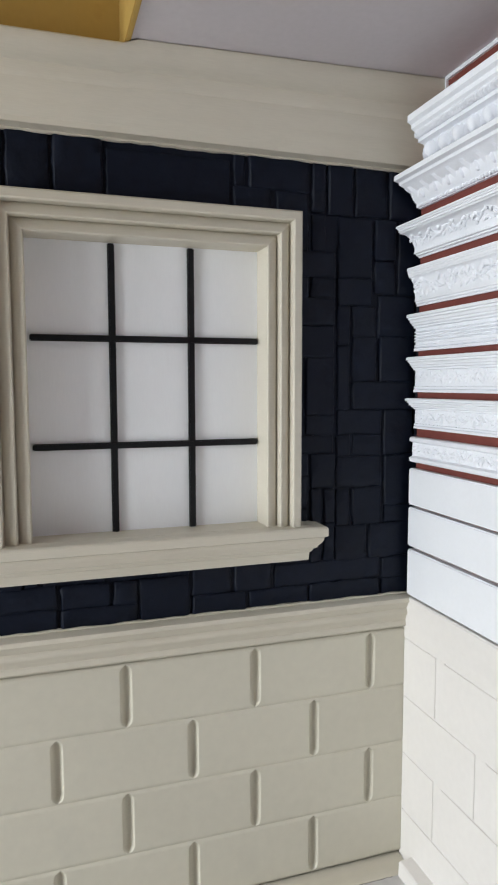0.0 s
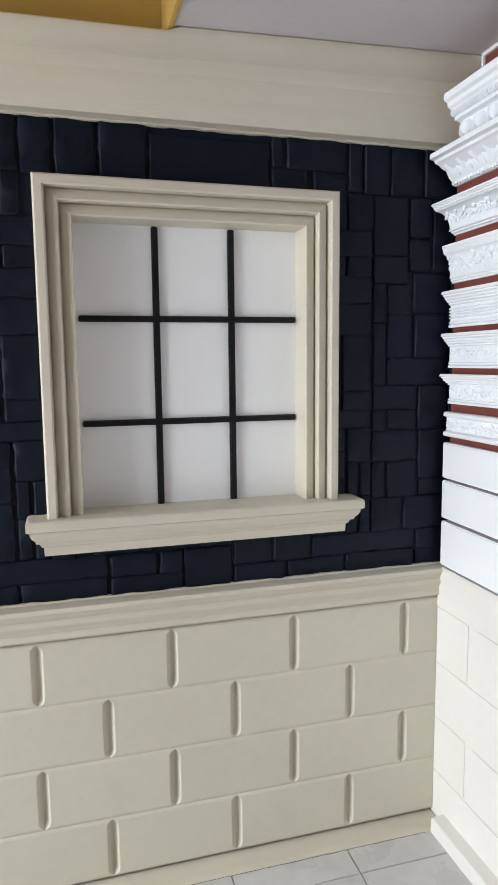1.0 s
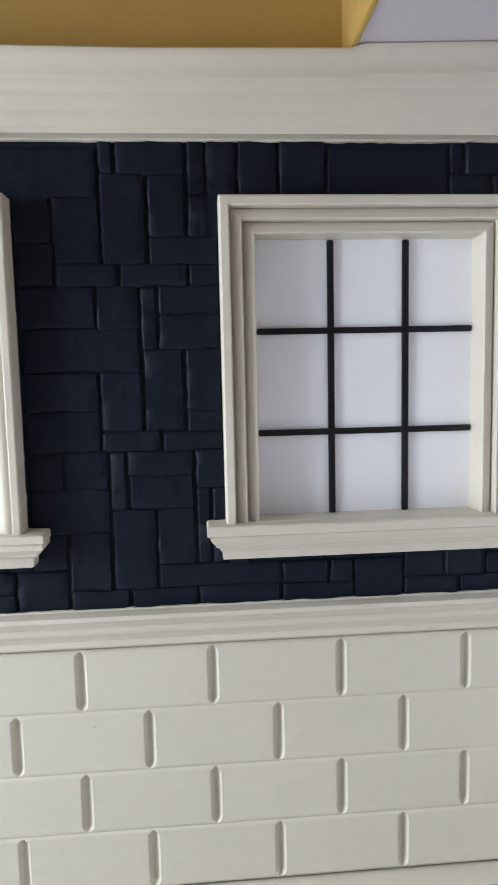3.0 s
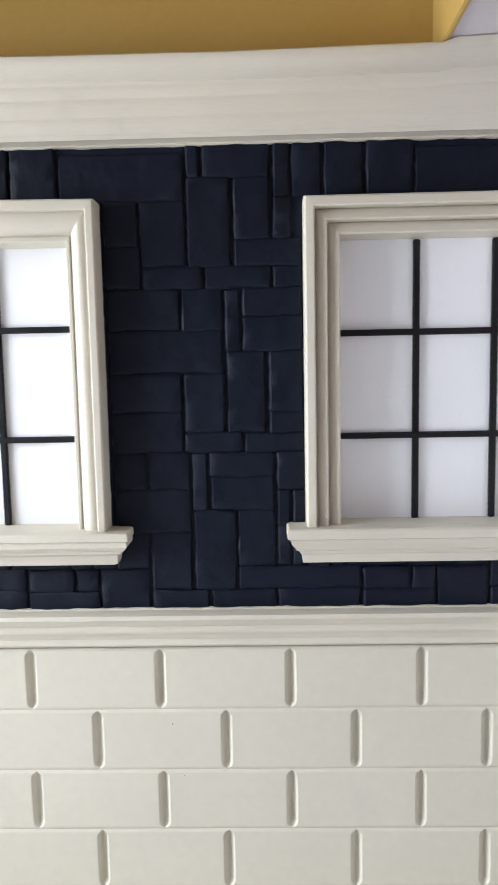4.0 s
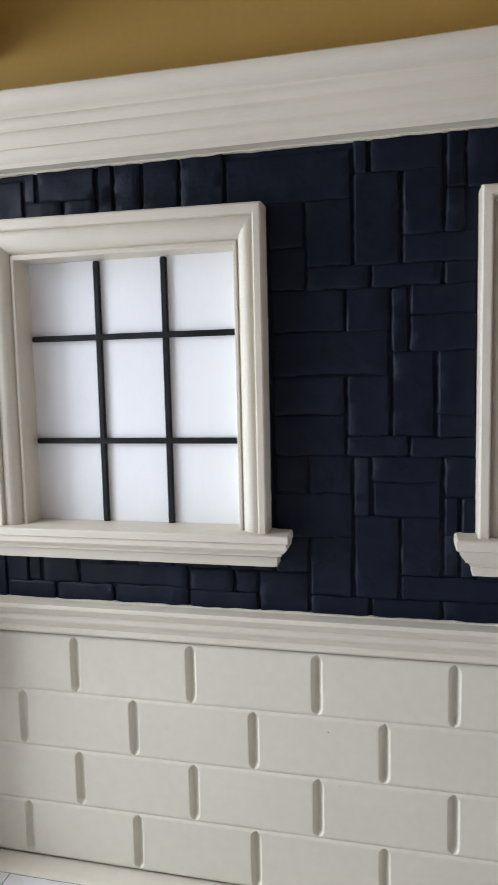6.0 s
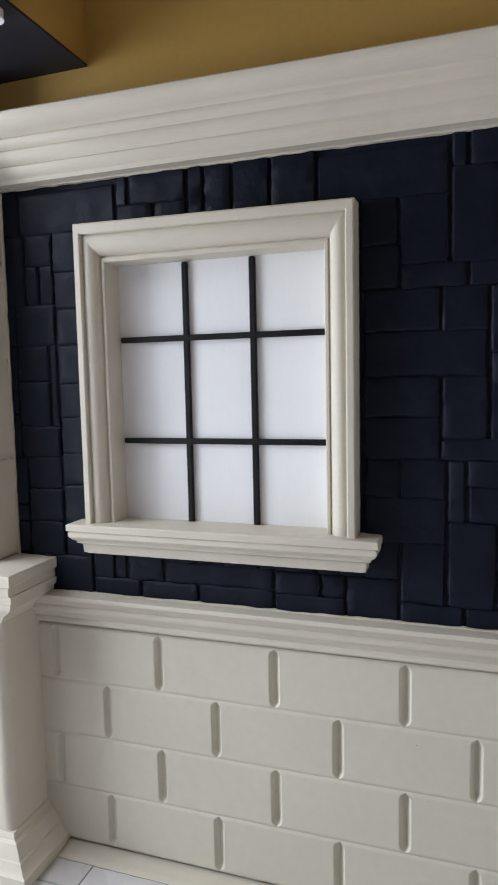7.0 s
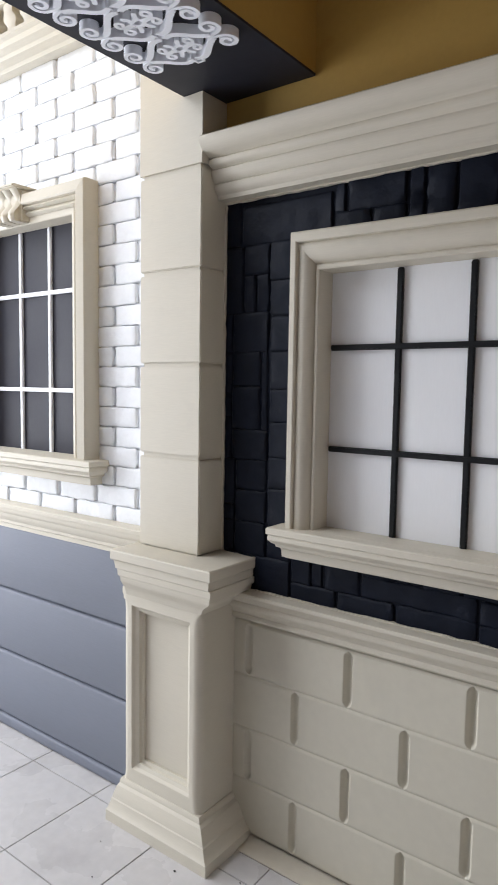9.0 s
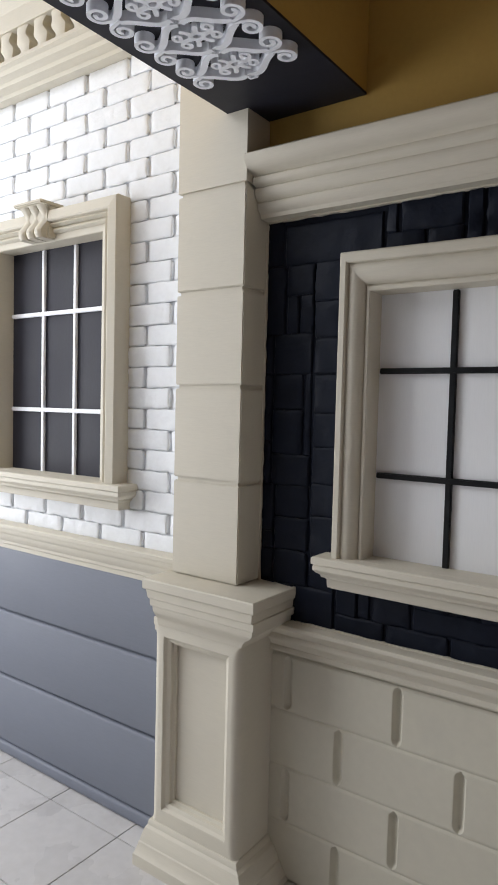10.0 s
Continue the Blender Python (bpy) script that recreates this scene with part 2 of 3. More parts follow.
# grooves deepest at the column's end: the fading shade of raking light, put into the shape
def groove(z):
    return sum(0.009 * math.exp(-((z - c) / 0.0045) ** 2) for c in (2.5445, 2.5105, 2.4645))
structure(part("trim_cornice", loft(bmesh.new(), [[(x, -o + deep * groove(z), z + rise * (z - 2.41) / 0.2) for o, z in CORN] for x, deep, rise in ((-3.163, 1.0, 0.0), (-2.7, 0.5, -0.003), (-2.0, -0.1, -0.009), (-1.5, -0.22, -0.011), (-0.92, -0.22, -0.004), (-0.88, -0.22, 0.010), (0.062, -0.22, RISE + 0.008))]), CREAM, smooth=32), "cream stepped cornice moulding under the ceiling", "moulding")
# ragged white sealant lines where the trims meet the dark stone
def sealant(name, x0, x1, y, z, seed, parent=None):
    rnd = random.Random(seed)
    bm = bmesh.new()
    xs = np.linspace(x0, x1, int((x1 - x0) / 0.03))
    st = []
    for x in xs:
        t = rnd.uniform(0.002, 0.006)
        st.append([(x, y + 0.012, z + t), (x, y - 0.003, z + t), (x, y - 0.004, z - t), (x, y + 0.012, z - t)])
    loft(bm, st)
    return structure(part(name, bm, CREAM), "thin uneven cream paint line along the stone", "trim")
sealant("trim_cornice_line", -3.16, 0.06, -0.003, 2.409, 3)
sealant("trim_rail_line", -3.0, 0.05, -0.003, 0.986, 4)
rs = random.Random(6)
bm = bmesh.new()
loft(bm, [[(-3.170, 0.004, z), (-3.170, -0.004, z), (-3.1645 + t, -0.004, z), (-3.1645 + t, 0.006, z)] for z, t in ((1.10 + 0.026 * i, rs.uniform(0.0015, 0.0065)) for i in range(51))])
structure(part("trim_column_line", bm, CREAM), "thin uneven cream paint line between column and stone", "trim")
# dark line of uneven width along the baseboard's foot
bm = bmesh.new()
loft(bm, [[(x, -0.075, 0.0006), (x, -0.0765 - t, 0.0016), (x, -0.0775 - t, 0.0006)] for x, t in ((-3.0 + 0.022 * i, max(0.0, rs.uniform(-0.002, 0.0032))) for i in range(136))])
structure(part("trim_floor_line", bm, GROUT), "thin broken dark line along the foot of the baseboard", "trim")


# ---- false windows ----
def false_window(opening, casing, sill, lip, bars_x, bars_z, board, bar_mat, label, shift=0.0, widen=(0.0, 0.0), head=(1.0, 1.0)):
    x0, x1, z0, z1 = opening
    w = thing("false_window", label, "window", group="false windows on the showroom wall")
    part("board", box(x0 - 0.02, x1 + 0.02, 0.052 + shift, 0.066 + shift, z0 - 0.02, z1 + 0.02), board, w, "flat painted board in place of glass")
    pr = [(o, y + shift) for o, y in casing]
    corner = {k: [(x + sx * o, y, z + sz * o) for o, y in pr] for k, x, z, sx, sz in (("bl", x0, z0 - 0.01, -1, 0), ("tl", x0, z1, -1, head[0]), ("tr", x1, z1, 1, head[1]), ("br", x1, z0 - 0.01, 1, 0))}
    for nm, a, b in (("side_casing", "bl", "tl"), ("head_casing", "tl", "tr"), ("side_casing", "tr", "br")):
        part(nm, loft(bmesh.new(), [corner[a], corner[b]]), CREAM, w, smooth=34)
    for bx in bars_x:
        part("glazing_bar", box(bx - 0.0102, bx + 0.0102, 0.038 + shift, 0.053 + shift, z0 + 0.002, z1 - 0.004, 0.003), bar_mat, w)
    for bz in bars_z:
        part("glazing_bar", box(x0 + 0.008, x1 - 0.004, 0.036 + shift, 0.051 + shift, bz - 0.0096, bz + 0.0096, 0.003), bar_mat, w)
    ow = max(o for o, _ in casing)
    sx0, sx1, y0 = x0 - ow - widen[0], x1 + ow + widen[1], -0.05 + shift
    bm = sweep(bmesh.new(), [(sx0, 0.012 + shift), (sx0, y0), (sx1, y0), (sx1, 0.012 + shift)][::-1], [(-o, z0 + z) for o, z in sill])
    top = z0 + sill[0][1]
    add_box(bm, sx0 + 0.001, sx1 - 0.001, y0, 0.013 + shift, top - 0.11, top - 0.0005)
    add_box(bm, x0 - 0.004, x1 + 0.004, y0 + 0.01, 0.051 + shift, top - 0.09, top - 0.001)
    part("sill", bm, CREAM, w, smooth=34)
    return w


STEPPED = [(o * 0.93, y) for o, y in [(-0.001, 0.056), (0, -0.040), (0.004, -0.044), (0.024, -0.040), (0.034, -0.033), (0.039, -0.026), (0.041, -0.054), (0.045, -0.058), (0.062, -0.054), (0.073, -0.046), (0.079, -0.038),
           (0.081, -0.068), (0.086, -0.073), (0.108, -0.072), (0.114, -0.066), (0.114, 0.018)]]
ROUNDED = [(o * 0.9, y) for o, y in [(-0.001, 0.056), (0, -0.034), (0.003, -0.037), (0.012, -0.037), (0.014, -0.030), (0.017, -0.030), (0.022, -0.042), (0.032, -0.053), (0.045, -0.060), (0.058, -0.063), (0.070, -0.061),
           (0.074, -0.058), (0.076, -0.071), (0.080, -0.074), (0.100, -0.074), (0.105, -0.068), (0.106, 0.018)]]
SILL_A = [(-0.05, 0.008), (0.045, 0.006), (0.050, 0.001), (0.050, -0.024), (0.040, -0.029), (0.040, -0.036), (0.034, -0.048), (0.026, -0.056), (0.024, -0.064), (0.014, -0.068), (0.010, -0.078),
          (0.004, -0.082), (0.002, -0.108), (-0.05, -0.110)]
SILL_B = [(o, z * 0.88) for o, z in [(-0.05, 0.008), (0.046, 0.006), (0.050, 0.001), (0.050, -0.020), (0.043, -0.024), (0.046, -0.032), (0.045, -0.044), (0.036, -0.056), (0.026, -0.062), (0.024, -0.072), (0.014, -0.076),
          (0.010, -0.082), (0.008, -0.112), (-0.05, -0.114)]]
false_window(WIN_A, STEPPED, SILL_A, 0, (-0.942, -0.701), (1.847, 1.527), BOARD, BLACK,
             "cream stepped window casing with white board and black bars", 0.0, (0.010, 0.030))
false_window(WIN_B, ROUNDED, SILL_B, 0, (-2.483, -2.249), (1.876, 1.531), BOARD, BLACK,
             "cream rounded window casing with white board and black bars", 0.0, (0.008, 0.018), (1.32, 1.2))
WIDE = [(o * 0.9, y) for o, y in [(-0.001, 0.056), (0, -0.030), (0.004, -0.034), (0.032, -0.036), (0.035, -0.046), (0.043, -0.053), (0.053, -0.050), (0.059, -0.043), (0.063, -0.058), (0.070, -0.066), (0.080, -0.060), (0.084, -0.073), (0.092, -0.077), (0.135, -0.072), (0.140, -0.064), (0.140, 0.018)]]
win_c = false_window(WIN_C, WIDE, SILL_B, 0, (-4.399, -4.175), (2.157, 1.711), PANE, WHITE,
                     "cream window casing with keystone, dark board and white bars", -0.075, (0.0, 0.01))
bm = bmesh.new()
kx = (WIN_C[0] + WIN_C[1]) / 2 - 0.02
for k in range(3):
    cx = kx - 0.056 + 0.056 * k
    st = []
    for i in range(13):
        t = i / 12
        z = WIN_C[3] + 0.004 + 0.142 * t
        yy = -0.172 - 0.020 * math.sin(t * math.pi * 2 + 0.5)
        wd = 0.021 + 0.005 * t
        st.append([(cx - wd, -0.09, z), (cx - wd, yy + 0.010, z), (cx - wd * 0.5, yy, z), (cx + wd * 0.5, yy, z), (cx + wd, yy + 0.010, z), (cx + wd, -0.09, z)])
    loft(bm, st)
add_box(bm, kx - 0.088, kx + 0.088, -0.152, -0.07, WIN_C[3] + 0.006, WIN_C[3] + 0.145, 0.006)
add_box(bm, kx - 0.098, kx + 0.098, -0.200, -0.07, WIN_C[3] + 0.145, WIN_C[3] + 0.160, 0.005)
part("keystone", bm, CREAM, win_c, "fluted cream keystone", smooth=40)


# ---- column on its pedestal ----
def ring_trim(x0, x1, y, back, profile, left, front, right):
    """A moulding round three sides of a pier, with its own reach on each side."""
    return loft(bmesh.new(), [[(x0 - o * left, back, z) for o, z in profile], [(x0 - o * left, y - o * front, z) for o, z in profile],
                              [(x1 + o * right, y - o * front, z) for o, z in profile], [(x1 + o * right, back, z) for o, z in profile]])



col = thing("column", "cream square column of stacked blocks on a panelled pedestal", "column")
joints = [1.108, 1.473, 1.817, 2.160, 2.518]
for a, b in zip(joints, joints[1:]):
    part("column_block", box(-3.475, -3.165, -0.135, 0.015, a + 0.007, b - 0.007, 0.004), CREAM, col)
# the top block stands against the beam's side and runs on past its underside
bm = bmesh.new()
vs = [[bm.verts.new((x, y, z)) for x, z in ((-3.475, 2.525), (-3.165, 2.525), (-3.165, 2.765), (BX0 - 0.005, 2.765), (BX0 - 0.005, 3.0), (-3.475, 3.0))] for y in (-0.135, 0.015)]
bm.faces.new(vs[0])
bm.faces.new(vs[1][::-1])
for k in range(6):
    bm.faces.new((vs[0][k], vs[0][(k + 1) % 6], vs[1][(k + 1) % 6], vs[1][k]))
part("column_block", bm, CREAM, col)
part("column_core", box(-3.460, -3.177, -0.1275, 0.012, 1.10, 2.764), CREAM, col)
PX0, PX1, PY = -3.503, -3.118, -0.20
ped = [(PX0, 0.012), (PX0, PY), (PX1, PY), (PX1, 0.012)][::-1]
PX1 = -3.096
# the cap's reach to its open side, to the front and to the dado side, and its height
CAP = [(-0.06, -0.06, -0.06, 1.112), (0.004, 0.055, 0.086, 1.108), (0.006, 0.058, 0.09, 1.103), (0.006, 0.058, 0.09, 1.072), (0.003, 0.055, 0.086, 1.068),
       (-0.006, 0.05, 0.079, 1.066), (-0.014, 0.049, 0.077, 1.036), (-0.02, 0.045, 0.083, 1.033), (-0.022, 0.044, 0.081, 1.008), (-0.03, 0.04, 0.075, 1.005),
       (-0.032, 0.039, 0.073, 0.988), (-0.033, 0.034, 0.064, 0.978), (-0.032, 0.024, 0.046, 0.966), (-0.029, 0.014, 0.028, 0.955), (-0.026, 0.008, 0.014, 0.94),
       (-0.026, 0.004, 0.006, 0.925), (-0.06, -0.06, -0.06, 0.925)]
bm = loft(bmesh.new(), [[(PX0 - a, 0.012, z) for a, b, c, z in CAP], [(PX0 - a, PY - b, z) for a, b, c, z in CAP], [(PX1 + c, PY - b, z) for a, b, c, z in CAP], [(PX1 + c, 0.012, z) for a, b, c, z in CAP]])
add_box(bm, PX0 + 0.045, PX1 - 0.03, PY + 0.03, 0.012, 0.95, 1.1105)
add_box(bm, PX0 + 0.003, PX0 + 0.06, PY + 0.004, 0.011, 0.90, 0.9495)
part("capital", bm, CREAM, col, smooth=25)
PX1 = -3.096
LX, RX, PZ0, PZ1 = PX0 + 0.052, PX1 - 0.048, 0.215, 0.885
bm = bmesh.new()
for side, xo, xi in ((1, PX0, LX), (-1, PX1, RX)):
    st = []
    for z, c in ((0.12, 0.002), (0.146, 0.002), (0.150, 0.008), (0.160, 0.020), (0.175, 0.029), (0.195, 0.032), (0.201, 0.032), (0.864, 0.032), (0.870, 0.032), (0.890, 0.029), (0.908, 0.020), (0.920, 0.008), (0.926, 0.002), (0.95, 0.002)):
        arc = [(xo + side * c * (1 - math.cos(a)), PY + c * (1 - math.sin(a))) for a in np.linspace(0, math.pi / 2, 6)]
        st.append([(x, y, z) for x, y in [(xo, 0.012), (xo, PY + 0.036)] + arc + [(xo + side * 0.036, PY), (xi, PY)]])
    loft(bm, st, caps=False)
add_box(bm, LX, RX, PY, PY + 0.06, PZ1, 0.95)
add_box(bm, LX, RX, PY, PY + 0.06, 0.12, PZ0)
frame_sweep(bm, LX + 0.036, RX - 0.036, PZ0 + 0.036, PZ1 - 0.036, [(0.0, PY + 0.046), (0.0, PY + 0.034), (0.010, PY + 0.030), (0.012, PY + 0.018), (0.026, PY + 0.012), (0.034, PY + 0.001), (0.0365, PY + 0.0005), (0.040, PY + 0.006)], True)
add_box(bm, LX - 0.01, RX + 0.01, PY + 0.044, PY + 0.07, PZ0 - 0.01, PZ1 + 0.01)
part("pedestal", bm, CREAM, col, "panelled pedestal with rounded corners", smooth=30)
FOOT = [(-0.06, 0.165), (0.004, 0.163), (0.010, 0.157), (0.013, 0.149), (0.014, 0.143), (0.020, 0.139), (0.028, 0.134), (0.033, 0.125), (0.042, 0.112), (0.049, 0.097), (0.053, 0.088), (0.059, 0.084), (0.062, 0.073), (0.072, 0.057), (0.080, 0.048), (0.088, 0.043), (0.088, 0.028), (0.088, 0.0), (-0.06, 0.0)]
bm = ring_trim(PX0, PX1, PY, 0.012, FOOT, 0.38, 0.68, 0.98)
add_box(bm, PX0 + 0.02, PX1 - 0.02, PY + 0.03, 0.012, 0.0, 0.155)
part("plinth", bm, CREAM, col, smooth=25)


# ---- brick part of the wall: rail, siding boards, balustrade frieze ----
RAIL_C = [(-0.01, 1.165), (0.046, 1.162), (0.051, 1.157), (0.050, 1.142), (0.044, 1.139), (0.043, 1.126), (0.040, 1.116), (0.033, 1.109), (0.032, 1.098), (0.029, 1.092), (0.024, 1.078), (0.019, 1.073), (0.018, 1.060), (0.010, 1.054), (0.009, 1.034), (-0.01, 1.032)]
structure(part("trim_brick_rail", sweep(bmesh.new(), [(-7.6, -0.08), (-3.474, -0.08)], RAIL_C), CREAM, smooth=35), "cream moulded rail between brick and siding", "moulding")
for z0, z1 in ((0.004, 0.060), (0.070, 0.3955), (0.4065, 0.7195), (0.7305, 1.04)):
    bm = bmesh.new()
    sweep(bm, [(-7.6, -0.07), (-3.40, -0.07)], [(-0.005, z1), (0.006, z1), (0.013, z1 - 0.003), (0.018, z1 - 0.008), (0.020, z1 - 0.014), (0.020, z0 + 0.009), (0.017, z0 + 0.003), (0.008, z0), (-0.005, z0)])
    part("board", bm, SIDING, wall_siding, smooth=35)
fr = thing("balustrade_frieze", "cream balustrade frieze with wavy slots above the brick", "balustrade")
LOW = [(-0.02, 3.262), (0.145, 3.255), (0.150, 3.235), (0.135, 3.225), (0.130, 3.205), (0.105, 3.190), (0.100, 3.175), (0.070, 3.160), (0.065, 3.145), (-0.02, 3.145)]
part("lower_rail", sweep(bmesh.new(), [(-7.6, -0.05), (-3.30, -0.05)], LOW), CREAM, fr, smooth=35)
UP = [(-0.02, 3.60), (0.175, 3.60), (0.18, 3.585), (0.17, 3.555), (0.160, 3.520), (0.145, 3.490), (0.130, 3.470), (0.128, 3.392), (-0.02, 3.390)]
part("upper_rail", sweep(bmesh.new(), [(-7.6, -0.05), (-3.30, -0.05)], UP), CREAM, fr, smooth=35)
part("back_board", box(-7.6, -3.30, -0.10, -0.05, 3.25, 3.40), CREAM, fr)
bm = bmesh.new()
st = []
for i in range(15):
    t = i / 14
    z = 3.252 + 0.146 * t
    wob = 0.013 * math.sin(t * 2 * math.pi)
    wd = 0.036 + 0.007 * math.cos(t * 4 * math.pi)
    st.append([(-wd + wob, 0.03, z), (-wd + wob, -0.03, z), (-wd * 0.6 + wob, -0.036, z), (wd * 0.6 + wob, -0.036, z), (wd + wob, -0.03, z), (wd + wob, 0.03, z)])
loft(bm, st)
bal = mesh_of(bm, "baluster", CREAM)
for k in range(15):
    piece("baluster", bal, fr, (-3.42 - 0.12 * k, -0.135, 0))


# ---- lattice under the beam ----
def ribbon(bm, pts, w, thick):
    n = len(pts)
    st = []
    for i, p in enumerate(pts):
        a, b = Vector(pts[max(i - 1, 0)]), Vector(pts[min(i + 1, n - 1)])
        d = (b - a).normalized()
        nx, ny = -d.y, d.x
        ww = w * (1.0 if 1 < i < n - 2 else 0.8) / 2
        st.append([(p[0] + nx * ww, p[1] + ny * ww, 0), (p[0] + nx * ww, p[1] + ny * ww, -thick), (p[0] - nx * ww, p[1] - ny * ww, -thick), (p[0] - nx * ww, p[1] - ny * ww, 0)])
    rows = [[bm.verts.new(p) for p in s] for s in st]
    for a, b in zip(rows, rows[1:]):
        for k in range(4):
            bm.faces.new((a[k], a[(k + 1) % 4], b[(k + 1) % 4], b[k]))
    bm.faces.new(rows[0])
    bm.faces.new(rows[-1][::-1])


def ease(p0, c0, c1, p1, n=14):
    return [tuple((1 - t) ** 3 * p0[k] + 3 * (1 - t) ** 2 * t * c0[k] + 3 * (1 - t) * t * t * c1[k] + t ** 3 * p1[k] for k in (0, 1)) for t in (i / n for i in range(n + 1))]


PER, TH = 0.170, 0.027
h = PER / 2
lat = thing("ceiling_lattice", "white scrollwork lattice strip fixed under the dark beam", "ornament")


def scroll_mesh(name, *ribbons):
    bm = bmesh.new()
    for pts, w, thick in ribbons:
        ribbon(bm, pts, w, thick)
    return mesh_of(bm, name, FOAM, 40)


units = []
arms = []
for sx in (-1, 1):
    for sy in (-1, 1):
        def q(*pts):
            return [(sx * x, sy * y) for x, y in pts]
        # ogee band of the lozenge, from the square knot out to its point
        units.append(("band", scroll_mesh("band", (ease(*q((0.007, h - 0.016), (0.052, h + 0.012), (0.078, 0.022), (0.126, 0.010)), 18), 0.0195, TH + 0.0004))))
        # outer volute, from the point round the rim and in
        curl = [(0.118, 0.006), (0.130, 0.006)] + [(0.148 + r * math.cos(a), 0.043 + r * math.sin(a)) for r, a in ((0.033 - 0.025 * i / 28, radians(-88 + 500 * i / 28)) for i in range(29))]
        units.append(("volute", scroll_mesh("volute", (q(*curl), 0.0120, TH))))
        # arms of the flower in the lozenge
        hook = [(0.016, 0.006), (0.030, 0.004)] + [(0.049 + r * math.cos(a), 0.021 + r * math.sin(a)) for r, a in ((0.0170 - 0.011 * i / 16, radians(-90 + 380 * i / 16)) for i in range(17))]
        arms.append((q(*hook), 0.0110, TH - 0.0012))
        arms.append((ease(*q((0.010, 0.012), (0.012, 0.024), (0.018, 0.032), (0.027, 0.042))), 0.0145, TH - 0.0016))
arms.append(([(0.0190 * math.cos(a), 0.0160 * math.sin(a)) for a in np.linspace(0, 2 * math.pi, 21)], 0.0140, TH - 0.002))
units.append(("flower", scroll_mesh("flower", *arms)))
units.append(("knot", scroll_mesh("knot", ([(0.0175 * math.cos(a + math.pi / 4), h + 0.0175 * math.sin(a + math.pi / 4)) for a in np.linspace(0, 2 * math.pi, 5)], 0.0110, TH - 0.0024))))
for k in range(8):
    for name, me in units:
        piece(name, me, lat, (-3.002, -0.427 - PER * k, BZ - 0.004))


# ---- moulding samples on the side wall ----
MG = "moulding samples on the display wall"
YE = -1.3


def sample(label, profile, y_end, lumps=None):
    """A length of moulding, profile (x, z) from its lip down to its foot."""
    th = thing("moulding_sample", label, "moulding", group=MG)
    zt, zb = profile[0][1], profile[-1][1]
    pr = [(0.0615, zt)] + profile + [(0.0615, zb)]
    bm = loft(bmesh.new(), [[(x, y_end, z) for x, z in pr], [(x, YE, z) for x, z in pr]])
    part("body", bm, FOAM, th, smooth=30)
    if lumps:
        bm = bmesh.new()
        lumps(bm, y_end)
        tagged(part("relief", bm, FOAM, th, smooth=60), "carved relief", kind="stuff")
    return th


def lump(bm, x, y, z, rx, ry, rz, tilt=0.0, u=8, v=5):
    m = Matrix.Translation((x, y, z)) @ Matrix.Rotation(tilt, 4, "X") @ Matrix.Diagonal((rx, ry, rz, 1))
    bmesh.ops.create_uvsphere(bm, u_segments=u, v_segments=v, radius=1, matrix=m)


def beads(z, x, r, pitch, end=1.1):
    def f(bm, y0):
        y = y0 - r
        while y > -end:
            lump(bm, x, y, z, r, r, r, u=6, v=4)
            y -= pitch
    return f


def eggs(bm, y0):
    y = y0 - 0.03
    while y > -1.1:
        lump(bm, -0.010, y, 2.414, 0.024, 0.017, 0.026, 0, 10, 6)
        for s in (-1, 1):
            lump(bm, -0.008, y + s * 0.023, 2.414, 0.020, 0.0045, 0.029, s * 0.25, 8, 5)
        lump(bm, 0.004, y - 0.034, 2.396, 0.016, 0.004, 0.026)
        y -= 0.068
    k = y0 - 0.01
    while k > -1.0:
        lump(bm, -0.046, k, 2.461, 0.015, 0.0042, 0.015, 0.6, 6, 4)
        k -= 0.0115


def pyramids(bm, y0):
    y = y0 - 0.03
    while y > -1.1:
        vs = [bm.verts.new(p) for p in ((0.024, y + 0.03, 2.355), (0.024, y - 0.03, 2.355), (0.045, y, 2.300), (-0.012, y, 2.340))]
        for a in ((0, 1, 3), (1, 2, 3), (2, 0, 3), (0, 2, 1)):
            bm.faces.new([vs[q] for q in a])
        lump(bm, 0.028, y - 0.034, 2.325, 0.014, 0.005, 0.022)
        y -= 0.068
    beads(2.291, 0.045, 0.0065, 0.015)(bm, y0)


def face_x(profile, z):
    for (xa, za), (xb, zb) in zip(profile, profile[1:]):
        if zb <= z <= za:
            return xa + (xb - xa) * (za - z) / max(za - zb, 1e-6)
    return profile[-1][0]


def foliage(profile, zc, spread, pitch, seed, size=1.0, stem=True):
    """Low carved leaves and tendrils along a wavy stem, laid on the profile's face."""
    def f(bm, y0):
        rs = random.Random(seed)
        y = y0 - 0.008
        while y > -0.95:
            ph = 2 * math.pi * (y0 - y) / pitch
            z = zc + spread * 0.55 * math.sin(ph)
            if stem:
                lump(bm, face_x(profile, z) - 0.001, y, z, 0.0045 * size, 0.009, 0.0035 * size, -0.9 * math.cos(ph), 6, 4)
            for _ in range(2):
                zz = zc + rs.uniform(-1, 1) * spread
                lump(bm, face_x(profile, zz), y + rs.uniform(-0.006, 0.006), zz, rs.uniform(0.0025, 0.005) * size, rs.uniform(0.003, 0.0075) * size, rs.uniform(0.007, 0.015) * size, rs.uniform(-1.1, 1.1), 6, 4)
            y -= 0.0115 * size
    return f


def ridges(zs, x, pitch, ry=0.003):
    def f(bm, y0):
        y = y0 - 0.005
        while y > -0.9:
            for z, hz in zs:
                lump(bm, x, y, z, 0.007, ry, hz, 0, 5, 4)
            y -= pitch
    return f


